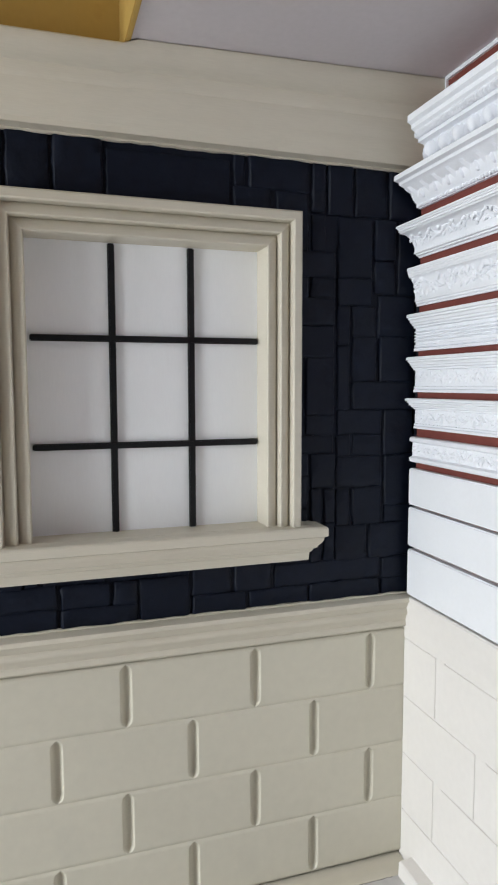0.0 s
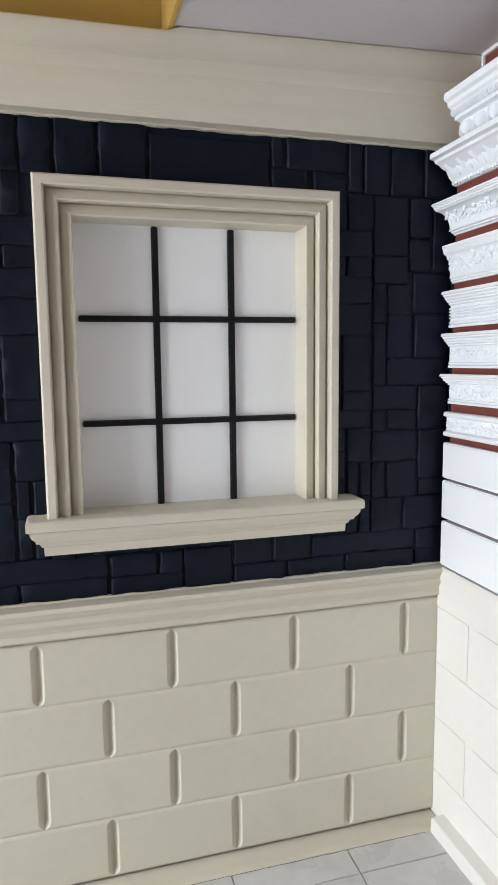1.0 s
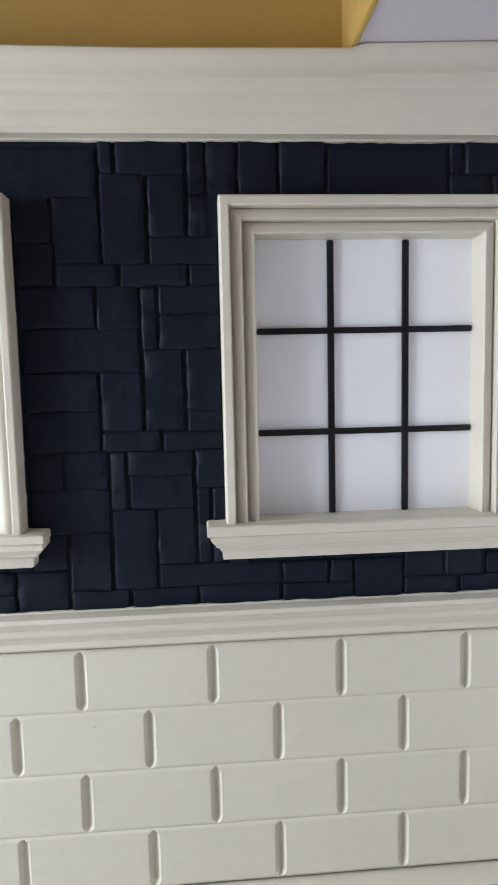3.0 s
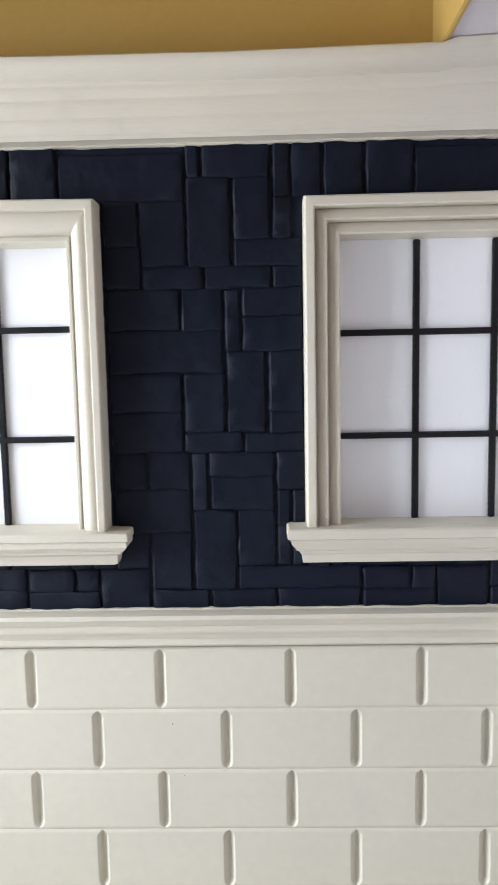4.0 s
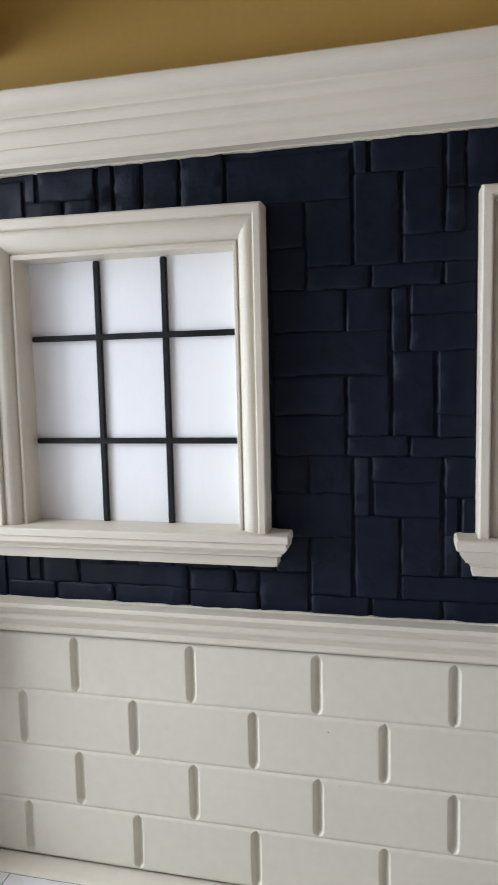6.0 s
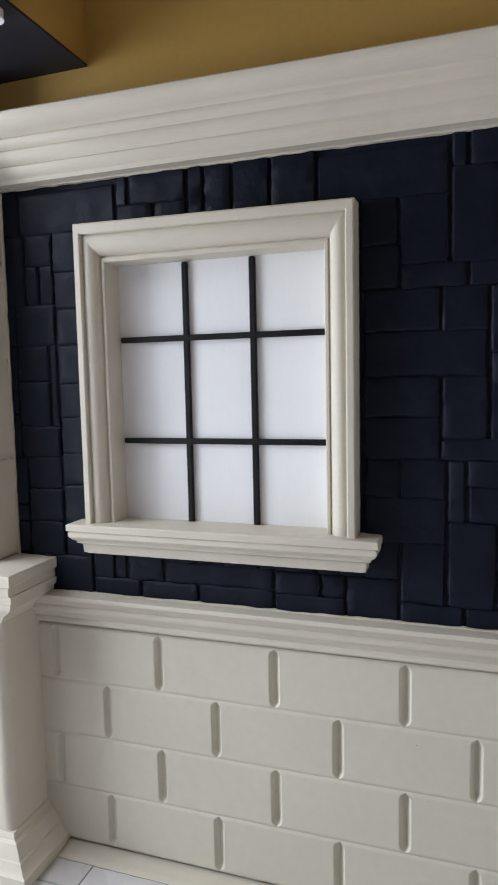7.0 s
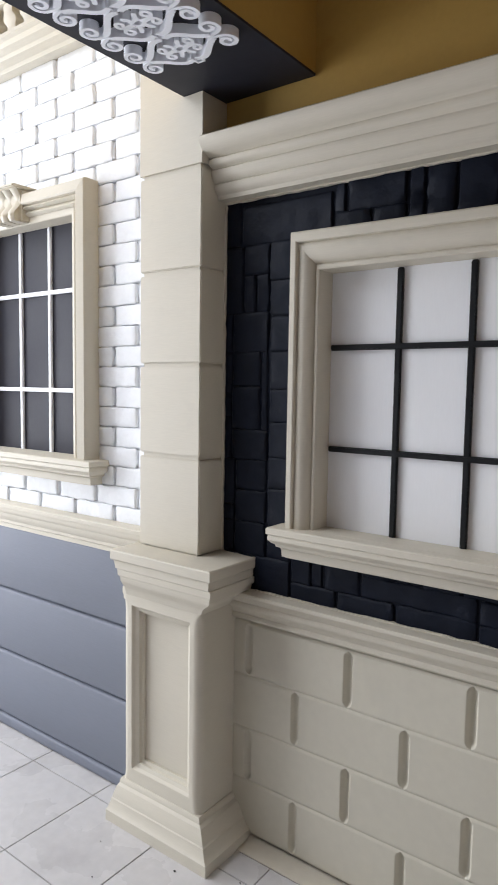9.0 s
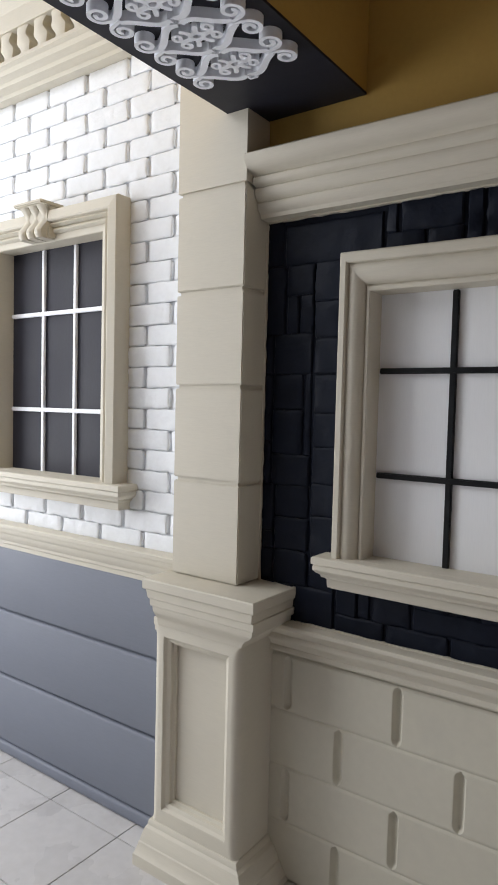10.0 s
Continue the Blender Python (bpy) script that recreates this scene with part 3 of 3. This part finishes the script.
def crown(xl, zt, xb, zb):
    """Lip, small steps, a long cove and a bottom bead."""
    hh, ww = zt - zb, xb - xl
    pts = [(xl + 0.02 * ww, zt), (xl, zt - 0.02 * hh), (xl, zt - 0.07 * hh), (xl + 0.05 * ww, zt - 0.085 * hh), (xl + 0.05 * ww, zt - 0.11 * hh), (xl + 0.11 * ww, zt - 0.135 * hh), (xl + 0.11 * ww, zt - 0.19 * hh), (xl + 0.16 * ww, zt - 0.20 * hh), (xl + 0.2 * ww, zt - 0.24 * hh)]
    for i in range(1, 8):
        a = i / 7 * math.pi / 2
        pts.append((xl + ww * (0.2 + 0.62 * math.sin(a)), zt - hh * (0.24 + 0.56 * (1 - math.cos(a)))))
    pts += [(xb - 0.22 * ww, zb + 0.165 * hh), (xb - 0.22 * ww, zb + 0.13 * hh), (xb - 0.12 * ww, zb + 0.115 * hh), (xb - 0.12 * ww, zb + 0.07 * hh), (xb - 0.02 * ww, zb + 0.05 * hh), (xb, zb + 0.02 * hh), (xb, zb)]
    return pts


def frieze(xl, zt, xb, zb):
    """A short lip over a tall flat band."""
    hh = zt - zb
    dx = xb - xl
    return [(xl + 0.003, zt), (xl, zt - 0.03 * hh), (xl, zt - 0.08 * hh), (xl + 0.16 * dx, zt - 0.10 * hh), (xl + 0.16 * dx, zt - 0.14 * hh), (xl + 0.30 * dx, zt - 0.17 * hh), (xl + 0.34 * dx, zt - 0.23 * hh), (xl + 0.48 * dx, zt - 0.245 * hh),
            (xl + 0.50 * dx, zt - 0.29 * hh), (xb - 0.014, zt - 0.32 * hh), (xb - 0.014, zt - 0.36 * hh), (xb - 0.006, zt - 0.38 * hh), (xb - 0.006, zb + 0.17 * hh), (xb - 0.011, zb + 0.155 * hh), (xb - 0.011, zb + 0.11 * hh), (xb - 0.006, zb + 0.10 * hh),
            (xb - 0.012, zb + 0.07 * hh), (xb - 0.012, zb)]


egg_profile = [(-0.072, 2.548), (-0.078, 2.542), (-0.078, 2.524), (-0.066, 2.518), (-0.064, 2.506), (-0.052, 2.498), (-0.040, 2.480), (-0.040, 2.470), (-0.022, 2.466), (-0.014, 2.458), (-0.002, 2.440),
               (0.012, 2.420), (0.020, 2.408), (0.024, 2.395)]
egg_profile = [(x, z - 0.03) for x, z in egg_profile]
sample("white foam cornice sample with egg and dart relief", egg_profile, -0.165, eggs)
sample("white foam cornice sample with faceted leaf relief", [(-0.038, 2.382), (-0.042, 2.378), (-0.042, 2.364), (-0.026, 2.360), (-0.022, 2.352), (-0.006, 2.346), (0.002, 2.338), (0.020, 2.330), (0.030, 2.310), (0.044, 2.296), (0.052, 2.284)], -0.03, pyramids)
pr = crown(-0.032, 2.222, 0.055, 2.126)
sample("white foam cornice sample with leafy vine relief", pr, -0.03, foliage(pr, 2.180, 0.013, 0.09, 5, 1.0))
pr = crown(0.012, 2.090, 0.052, 1.968)
sample("white foam cornice sample with scroll relief", pr, -0.03, foliage(pr, 2.030, 0.026, 0.19, 8, 1.35))
sample("white foam cornice sample with fine ridges", frieze(0.013, 1.940, 0.056, 1.820), -0.03, ridges([(1.905, 0.006), (1.882, 0.0034), (1.872, 0.0034), (1.862, 0.0034), (1.852, 0.0034)], 0.0475, 0.0135, 0.0035))
pr = frieze(0.015, 1.800, 0.057, 1.684)
sample("white foam cornice sample with small leaf relief", pr, -0.03, foliage(pr, 1.734, 0.016, 0.05, 9, 0.9, False))
pr = frieze(0.013, 1.664, 0.060, 1.562)
sample("white foam cornice sample with dense leaf relief", pr, -0.03, foliage(pr, 1.602, 0.018, 0.07, 11, 1.1))
pr = [(0.040, 1.534), (0.034, 1.530), (0.034, 1.520), (0.046, 1.514), (0.046, 1.470), (0.034, 1.464), (0.034, 1.453), (0.040, 1.449)]
sample("narrow flat white foam moulding with floral relief", pr, -0.03, foliage(pr, 1.492, 0.014, 0.06, 13, 1.0))
for zt, zb in ((1.427, 1.303), (1.294, 1.160), (1.149, 0.990)):
    p = part("wall_plank", box(0.034, 0.0618, YE, -0.028, zb, zt, 0.004), WHITE)
    tagged(p, "plain white smooth wall plank on the red backing", "panel", "white planks on the display wall")


# ---- small specks on the floor by the plinth ----
for sx, sy, r in ((-3.12, -0.30, 0.006), (-3.45, -0.36, 0.003), (-3.33, -0.50, 0.0035), (-2.9, -0.2, 0.004)):
    bm = bmesh.new()
    bmesh.ops.create_icosphere(bm, subdivisions=1, radius=1, matrix=Matrix.Translation((sx, sy, 0.002)) @ Matrix.Diagonal((r, r * 0.7, 0.0022, 1)))
    tagged(part("debris_crumb", bm, SPECK), "small dark crumb lying on the floor tiles", "debris", "crumbs on the floor")


for mx, mz, r in ((-1.731, 0.600, 0.0024), (-1.697, 0.423, 0.0016)):
    bm = bmesh.new()
    bmesh.ops.create_icosphere(bm, subdivisions=1, radius=r, matrix=Matrix.Translation((mx, 0.0005, mz)))
    part("nail_mark", bm, SPECK, wall_dado)


# ---- wall pieces: dado blocks ----
PITCH, ROW_H, GX = 0.42, 0.2078, -0.93
block_cache = {}


def block_mesh(w, h, left, right):
    """A dado block: half a round channel at each open end, tapered to a point at the beds, and a fine seam along them."""
    reach, deep = 0.0180, 0.0190
    us = (0.0, 0.005, 0.0095, 0.013, 0.0155, 0.0172, 0.0185, 0.0215)
    ds = (0.0, 0.0018, 0.0045, 0.008, 0.011, 0.015, 0.020, 0.028)
    xs = [-w / 2 + u for u in us] + [w / 2 - u for u in us[::-1]]
    zs = [-h / 2 + d for d in ds] + [h / 2 - d for d in ds[::-1]]
    bm = bmesh.new()
    rows = []
    for z in zs:
        d = h / 2 - abs(z)
        e = min(max((d - 0.0055) / 0.020, 0.0), 1.0) ** 0.55
        seam = 0.0042 * max(0.0, 1 - d / 0.009)
        row = []
        for x in xs:
            u = w / 2 - abs(x)
            y = 0.0
            if (left if x < 0 else right) and e > 0 and u < reach * e:
                t = u / (reach * e)
                y = deep * min(1.0, e * 1.1) * (1 - t ** 2.2)
            row.append(bm.verts.new((x, max(y, seam), z)))
        rows.append(row)
    for a, b in zip(rows, rows[1:]):
        for k in range(len(xs) - 1):
            bm.faces.new((a[k], a[k + 1], b[k + 1], b[k]))
    return bm


def block(w, h, left, right):
    key = (round(w, 3), round(h, 3), left, right)
    if key not in block_cache:
        block_cache[key] = mesh_of(block_mesh(w, h, left, right), "block", BLOCK, 40)
    return block_cache[key]


for r in range(4):
    zb = max(DADO_TOP - 0.005 - (r + 1) * ROW_H + 0.0002, 0.0165)
    zt = DADO_TOP - 0.005 - r * ROW_H
    off = 0.0 if r % 2 == 0 else 0.5
    for k in range(-6, 4):
        xa = GX + 0.004 + PITCH * (k + off)
        xb = xa + PITCH
        xa2, xb2 = max(xa, -3.16), min(xb, XC + 0.003)
        if xb2 - xa2 > 0.05:
            piece("block", block(xb2 - xa2, zt - zb, xa2 == xa, xb2 == xb), wall_dado, ((xa2 + xb2) / 2, 0, (zt + zb) / 2))

part("top_strip", box(-3.16, XC, 0.009, 0.03, DADO_TOP - 0.015, 0.8675), BLOCK, wall_dado)

# the side dado is smooth board with fine engraved joints, left whole for a hand's breadth past each upright joint
side_cache = {}
SIDE_TOP, CUT = 0.824, 0.0050
for r in range(4):
    zt = SIDE_TOP - r * 0.2105
    zb = max(zt - 0.2105, 0.03)
    ya = 0.0
    for w in [0.195 if r % 2 == 0 else 0.405] + [PITCH] * 6:
        key = (w, round(zt - zb, 4))
        if key not in side_cache:
            side_cache[key] = mesh_of(box(-w / 2 + CUT / 2, w / 2 - CUT / 2, 0.0, 0.012, -(zt - zb) / 2 + CUT / 2, (zt - zb) / 2 - CUT / 2, 0.0008), "block", SIDE, 50)
        piece("block", side_cache[key], side_dado, (XC, -ya - w / 2, (zt + zb) / 2), -90)
        ya += w
        part("joint_fill", box(XC + 0.0002, XC + 0.01, -ya - 0.048, -ya - 0.003, zt - 0.003, zt + 0.003), SIDE, side_dado)
part("top_band", box(XC + 0.0004, XC + 0.01, -3.2, 0.0, SIDE_TOP + CUT / 2, 0.868), SIDE, side_dado)

# ---- wall pieces: dark stones of a repeated sheet ----
SX, SPER = -1.64, 1.066
TOP = [(0.0, 0.04, 2.32, 2.41), (0.05, 0.25, 2.315, 2.41), (0.26, 0.31, 2.26, 2.41), (0.315, 0.405, 2.255, 2.41), (0.412, 0.53, 2.255, 2.41), (0.537, 0.675, 2.255, 2.41), (0.682, 1.058, 2.25, 2.385)]
UPPER = [(-0.256, -0.15, 2.12, 2.245), (-0.256, -0.145, 1.995, 2.115), (-0.143, -0.006, 2.06, 2.245), (0.0, 0.13, 2.055, 2.312), (0.14, 0.25, 2.135, 2.31), (0.26, 0.31, 2.135, 2.25), (0.14, 0.345, 2.055, 2.13),
         (-0.14, 0.04, 1.99, 2.052), (0.05, 0.25, 1.99, 2.05), (0.257, 0.345, 1.99, 2.05)]
MIDDLE = [(-0.25, -0.03, 1.87, 1.985), (-0.024, 0.10, 1.865, 1.985), (0.108, 0.155, 1.80, 1.98), (0.162, 0.345, 1.905, 1.985), (0.162, 0.345, 1.80, 1.898), (-0.25, 0.10, 1.735, 1.862), (0.11, 0.23, 1.55, 1.795),
          (0.24, 0.345, 1.612, 1.795), (0.24, 0.345, 1.547, 1.606), (-0.25, -0.03, 1.617, 1.728), (-0.25, -0.028, 1.49, 1.61), (-0.022, 0.102, 1.553, 1.728), (-0.022, 0.155, 1.49, 1.546), (0.162, 0.345, 1.488, 1.541)]
LOWER = [(-0.25, -0.147, 1.375, 1.483), (-0.14, -0.012, 1.375, 1.483), (-0.004, 0.044, 1.305, 1.48), (0.05, 0.252, 1.413, 1.482), (0.054, 0.252, 1.305, 1.407), (0.26, 0.35, 1.37, 1.48), (0.26, 0.302, 1.255, 1.363), (0.309, 0.35, 1.255, 1.363),
         (-0.25, -0.01, 1.238, 1.368), (-0.25, -0.146, 1.12, 1.232), (-0.14, -0.012, 1.05, 1.232), (-0.002, 0.128, 1.05, 1.298), (0.135, 0.252, 1.125, 1.298), (0.26, 0.302, 1.125, 1.248)]
BOTTOM = [(0.135, 0.52, 1.052, 1.118), (-0.306, -0.147, 0.985, 1.113), (-0.14, 0.04, 0.985, 1.043), (0.048, 0.254, 0.985, 1.043), (0.26, 0.52, 0.985, 1.045), (0.528, 0.675, 1.045, 1.113), (0.682, 0.755, 1.045, 1.113), (0.528, 0.755, 0.985, 1.04),
          (0.309, 0.35, 1.125, 1.248)]
FILL = [(0.352, 0.478, 2.06, 2.245), (0.486, 0.565, 2.12, 2.245), (0.486, 0.565, 2.01, 2.113), (0.572, 0.69, 2.01, 2.245), (0.697, 0.807, 2.147, 2.245), (0.697, 0.747, 2.012, 2.14), (0.754, 0.807, 2.012, 2.14),
        (0.352, 0.478, 1.97, 2.053), (0.352, 0.40, 1.842, 1.963), (0.406, 0.495, 1.87, 1.963), (0.502, 0.64, 1.87, 2.003), (0.647, 0.807, 1.87, 2.005), (0.352, 0.40, 1.63, 1.835), (0.408, 0.498, 1.722, 1.863),
        (0.507, 0.64, 1.722, 1.863), (0.647, 0.773, 1.745, 1.863), (0.647, 0.773, 1.585, 1.738), (0.78, 0.807, 1.585, 1.863), (0.408, 0.64, 1.63, 1.715), (0.352, 0.52, 1.548, 1.623), (0.527, 0.64, 1.475, 1.623),
        (0.352, 0.404, 1.475, 1.541), (0.411, 0.52, 1.475, 1.541), (0.647, 0.807, 1.475, 1.578), (0.352, 0.404, 1.24, 1.36), (0.352, 0.524, 1.367, 1.468), (0.411, 0.524, 1.24, 1.36), (0.531, 0.66, 1.30, 1.468),
        (0.667, 0.807, 1.36, 1.468), (0.667, 0.807, 1.24, 1.353), (0.352, 0.47, 1.122, 1.233), (0.477, 0.66, 1.122, 1.233), (0.531, 0.66, 1.24, 1.293), (0.667, 0.807, 1.122, 1.233)]
rnd = random.Random(11)


def stone_mesh(w, h, front, edge_x, edge_z, deep_x, deep_z, rough, step, seed, back, wave=28.0, corner=0.003):
    """A moulded stone: a softly uneven face that drops to its joints, more at the ends than along the beds."""
    rs = random.Random(seed)
    o = Vector((rs.uniform(0, 90), rs.uniform(0, 90), rs.uniform(0, 90)))

    def cuts(length, edge):
        edge = min(edge, length * 0.3)
        n = max(1, int((length - 2 * edge) / step))
        mid = [-length / 2 + edge + (length - 2 * edge) * i / n for i in range(n + 1)]
        return [-length / 2, -length / 2 + edge * 0.45] + mid + [length / 2 - edge * 0.45, length / 2]
    xs, zs = cuts(w, edge_x), cuts(h, edge_z)
    bm = bmesh.new()
    grid = []
    for j, z in enumerate(zs):
        row = []
        for i, x in enumerate(xs):
            ri, rj = min(i, len(xs) - 1 - i), min(j, len(zs) - 1 - j)
            n1 = noise.noise(Vector((x * wave, z * wave, 0)) + o)
            n2 = noise.noise(Vector((x * wave * 2.3, z * wave * 2.3, 5)) + o)
            y = front + rough * (n1 + 0.45 * n2)
            y += (deep_x, deep_x * 0.28, 0)[min(ri, 2)] + (deep_z, deep_z * 0.28, 0)[min(rj, 2)]
            px = x + (rough * 1.1 * n2 if ri < 2 else 0)
            pz = z + (rough * 1.1 * n1 if rj < 2 else 0)
            if ri == 0 and rj < 2 or ri < 2 and rj == 0:
                soft = corner * (1.0 if ri + rj == 0 else 0.35)
                px, pz = px - math.copysign(soft, x), pz - math.copysign(soft, z)
            row.append(bm.verts.new((px, min(y, back), pz)))
        grid.append(row)
    for a, b in zip(grid, grid[1:]):
        for k in range(len(xs) - 1):
            bm.faces.new((a[k], a[k + 1], b[k + 1], b[k]))
    ring = grid[0] + [r[-1] for r in grid[1:]] + grid[-1][-2::-1] + [r[0] for r in grid[-2:0:-1]]
    low = [bm.verts.new((v.co.x, back, v.co.z)) for v in ring]
    for k in range(len(ring)):
        q = (k + 1) % len(ring)
        bm.faces.new((ring[k], ring[q], low[q], low[k]))
    return bm


def cut(rect, hole):
    a, b, c, d = rect
    e, f, g, hh = hole
    if b <= e or a >= f or d <= g or c >= hh:
        return [rect]
    out = [(a, min(b, e), c, d), (max(a, f), b, c, d), (max(a, e), min(b, f), max(c, hh), d), (max(a, e), min(b, f), c, min(d, g))]
    return [o for o in out if o[1] - o[0] > 0.012 and o[3] - o[2] > 0.012]


holes = [(WIN_A[0] - 0.03, WIN_A[1] + 0.03, WIN_A[2] - 0.03, WIN_A[3] + 0.03), (WIN_B[0] - 0.03, WIN_B[1] + 0.03, WIN_B[2] - 0.03, WIN_B[3] + 0.03)]
for rep in (-2, -1, 0, 1, 2):
    for rect in TOP + UPPER + MIDDLE + LOWER + BOTTOM + FILL:
        a, b, c, d = rect[0] + SX + rep * SPER, rect[1] + SX + rep * SPER, rect[2], rect[3]
        a, b = max(a, -3.16), min(b, 0.095)
        if b - a < 0.015:
            continue
        todo = [(a, b, c, d)]
        for ho in holes:
            todo = [q for t in todo for q in cut(t, ho)]
        for q in todo:
            seed = rnd.randrange(10 ** 6)
            me = mesh_of(stone_mesh(q[1] - q[0] + 0.001, q[3] - q[2] + 0.006, 0.002 + rnd.uniform(-0.003, 0.002), 0.0070, 0.009, 0.0110, 0.0045, 0.0044, 0.022, seed, 0.02, 22.0), "stone", NAVY, 34)
            piece("stone", me, wall_dark, ((q[0] + q[1]) / 2, 0, (q[2] + q[3]) / 2))

# ---- wall pieces: white bricks ----
BP, BH = 0.256, 0.0834
BRICK_BACK = 0.024
brick_meshes = [mesh_of(stone_mesh(BP - 0.018, BH - 0.0035, 0.0, 0.007, 0.008, 0.005, 0.0045, 0.0042, 0.018, 50 + k, BRICK_BACK, 30.0, 0.009), "brick", BRICK, 32) for k in range(12)]
hole_c = (WIN_C[0] - 0.05, WIN_C[1] + 0.05, WIN_C[2] - 0.05, WIN_C[3] + 0.05)
for r in range(24):
    zc = 1.147 + BH * (r + 0.5)
    for k in range(-1, 9):
        xr = (-3.566 if r % 2 else -3.705) - BP * k
        for q in cut((xr - BP + 0.018, min(xr, -3.44), zc - BH / 2 + 0.0018, zc + BH / 2 - 0.0018), hole_c):
            if q[1] - q[0] > BP - 0.02 and q[3] - q[2] > BH - 0.014:
                me = brick_meshes[rnd.randrange(12)]
            elif q[1] - q[0] > 0.03 and q[3] - q[2] > 0.02:
                me = mesh_of(stone_mesh(q[1] - q[0], q[3] - q[2], 0.0, 0.007, 0.008, 0.005, 0.0045, 0.0042, 0.018, rnd.randrange(10 ** 6), BRICK_BACK, 30.0, 0.009), "brick", BRICK, 32)
            else:
                continue
            piece("brick", me, wall_brick, ((q[0] + q[1]) / 2, -0.070 + rnd.uniform(-0.002, 0.002), (q[2] + q[3]) / 2))

# ---- floor tiles ----
TP, TX, TY = 0.42, -3.697, -0.189
tile_me = mesh_of(add_box(bmesh.new(), -TP / 2 + 0.0018, TP / 2 - 0.0018, -TP / 2 + 0.0018, TP / 2 - 0.0018, -0.01, 0.0, 0.0012), "tile", TILE, 40)
for i in range(-9, 10):
    for j in range(-1, 11):
        cx, cy = TX + TP * (i + 0.5), TY - TP * (j + 0.5)
        if -7.5 < cx < 0.3:
            piece("tile", tile_me, floor, (cx, cy, 0))
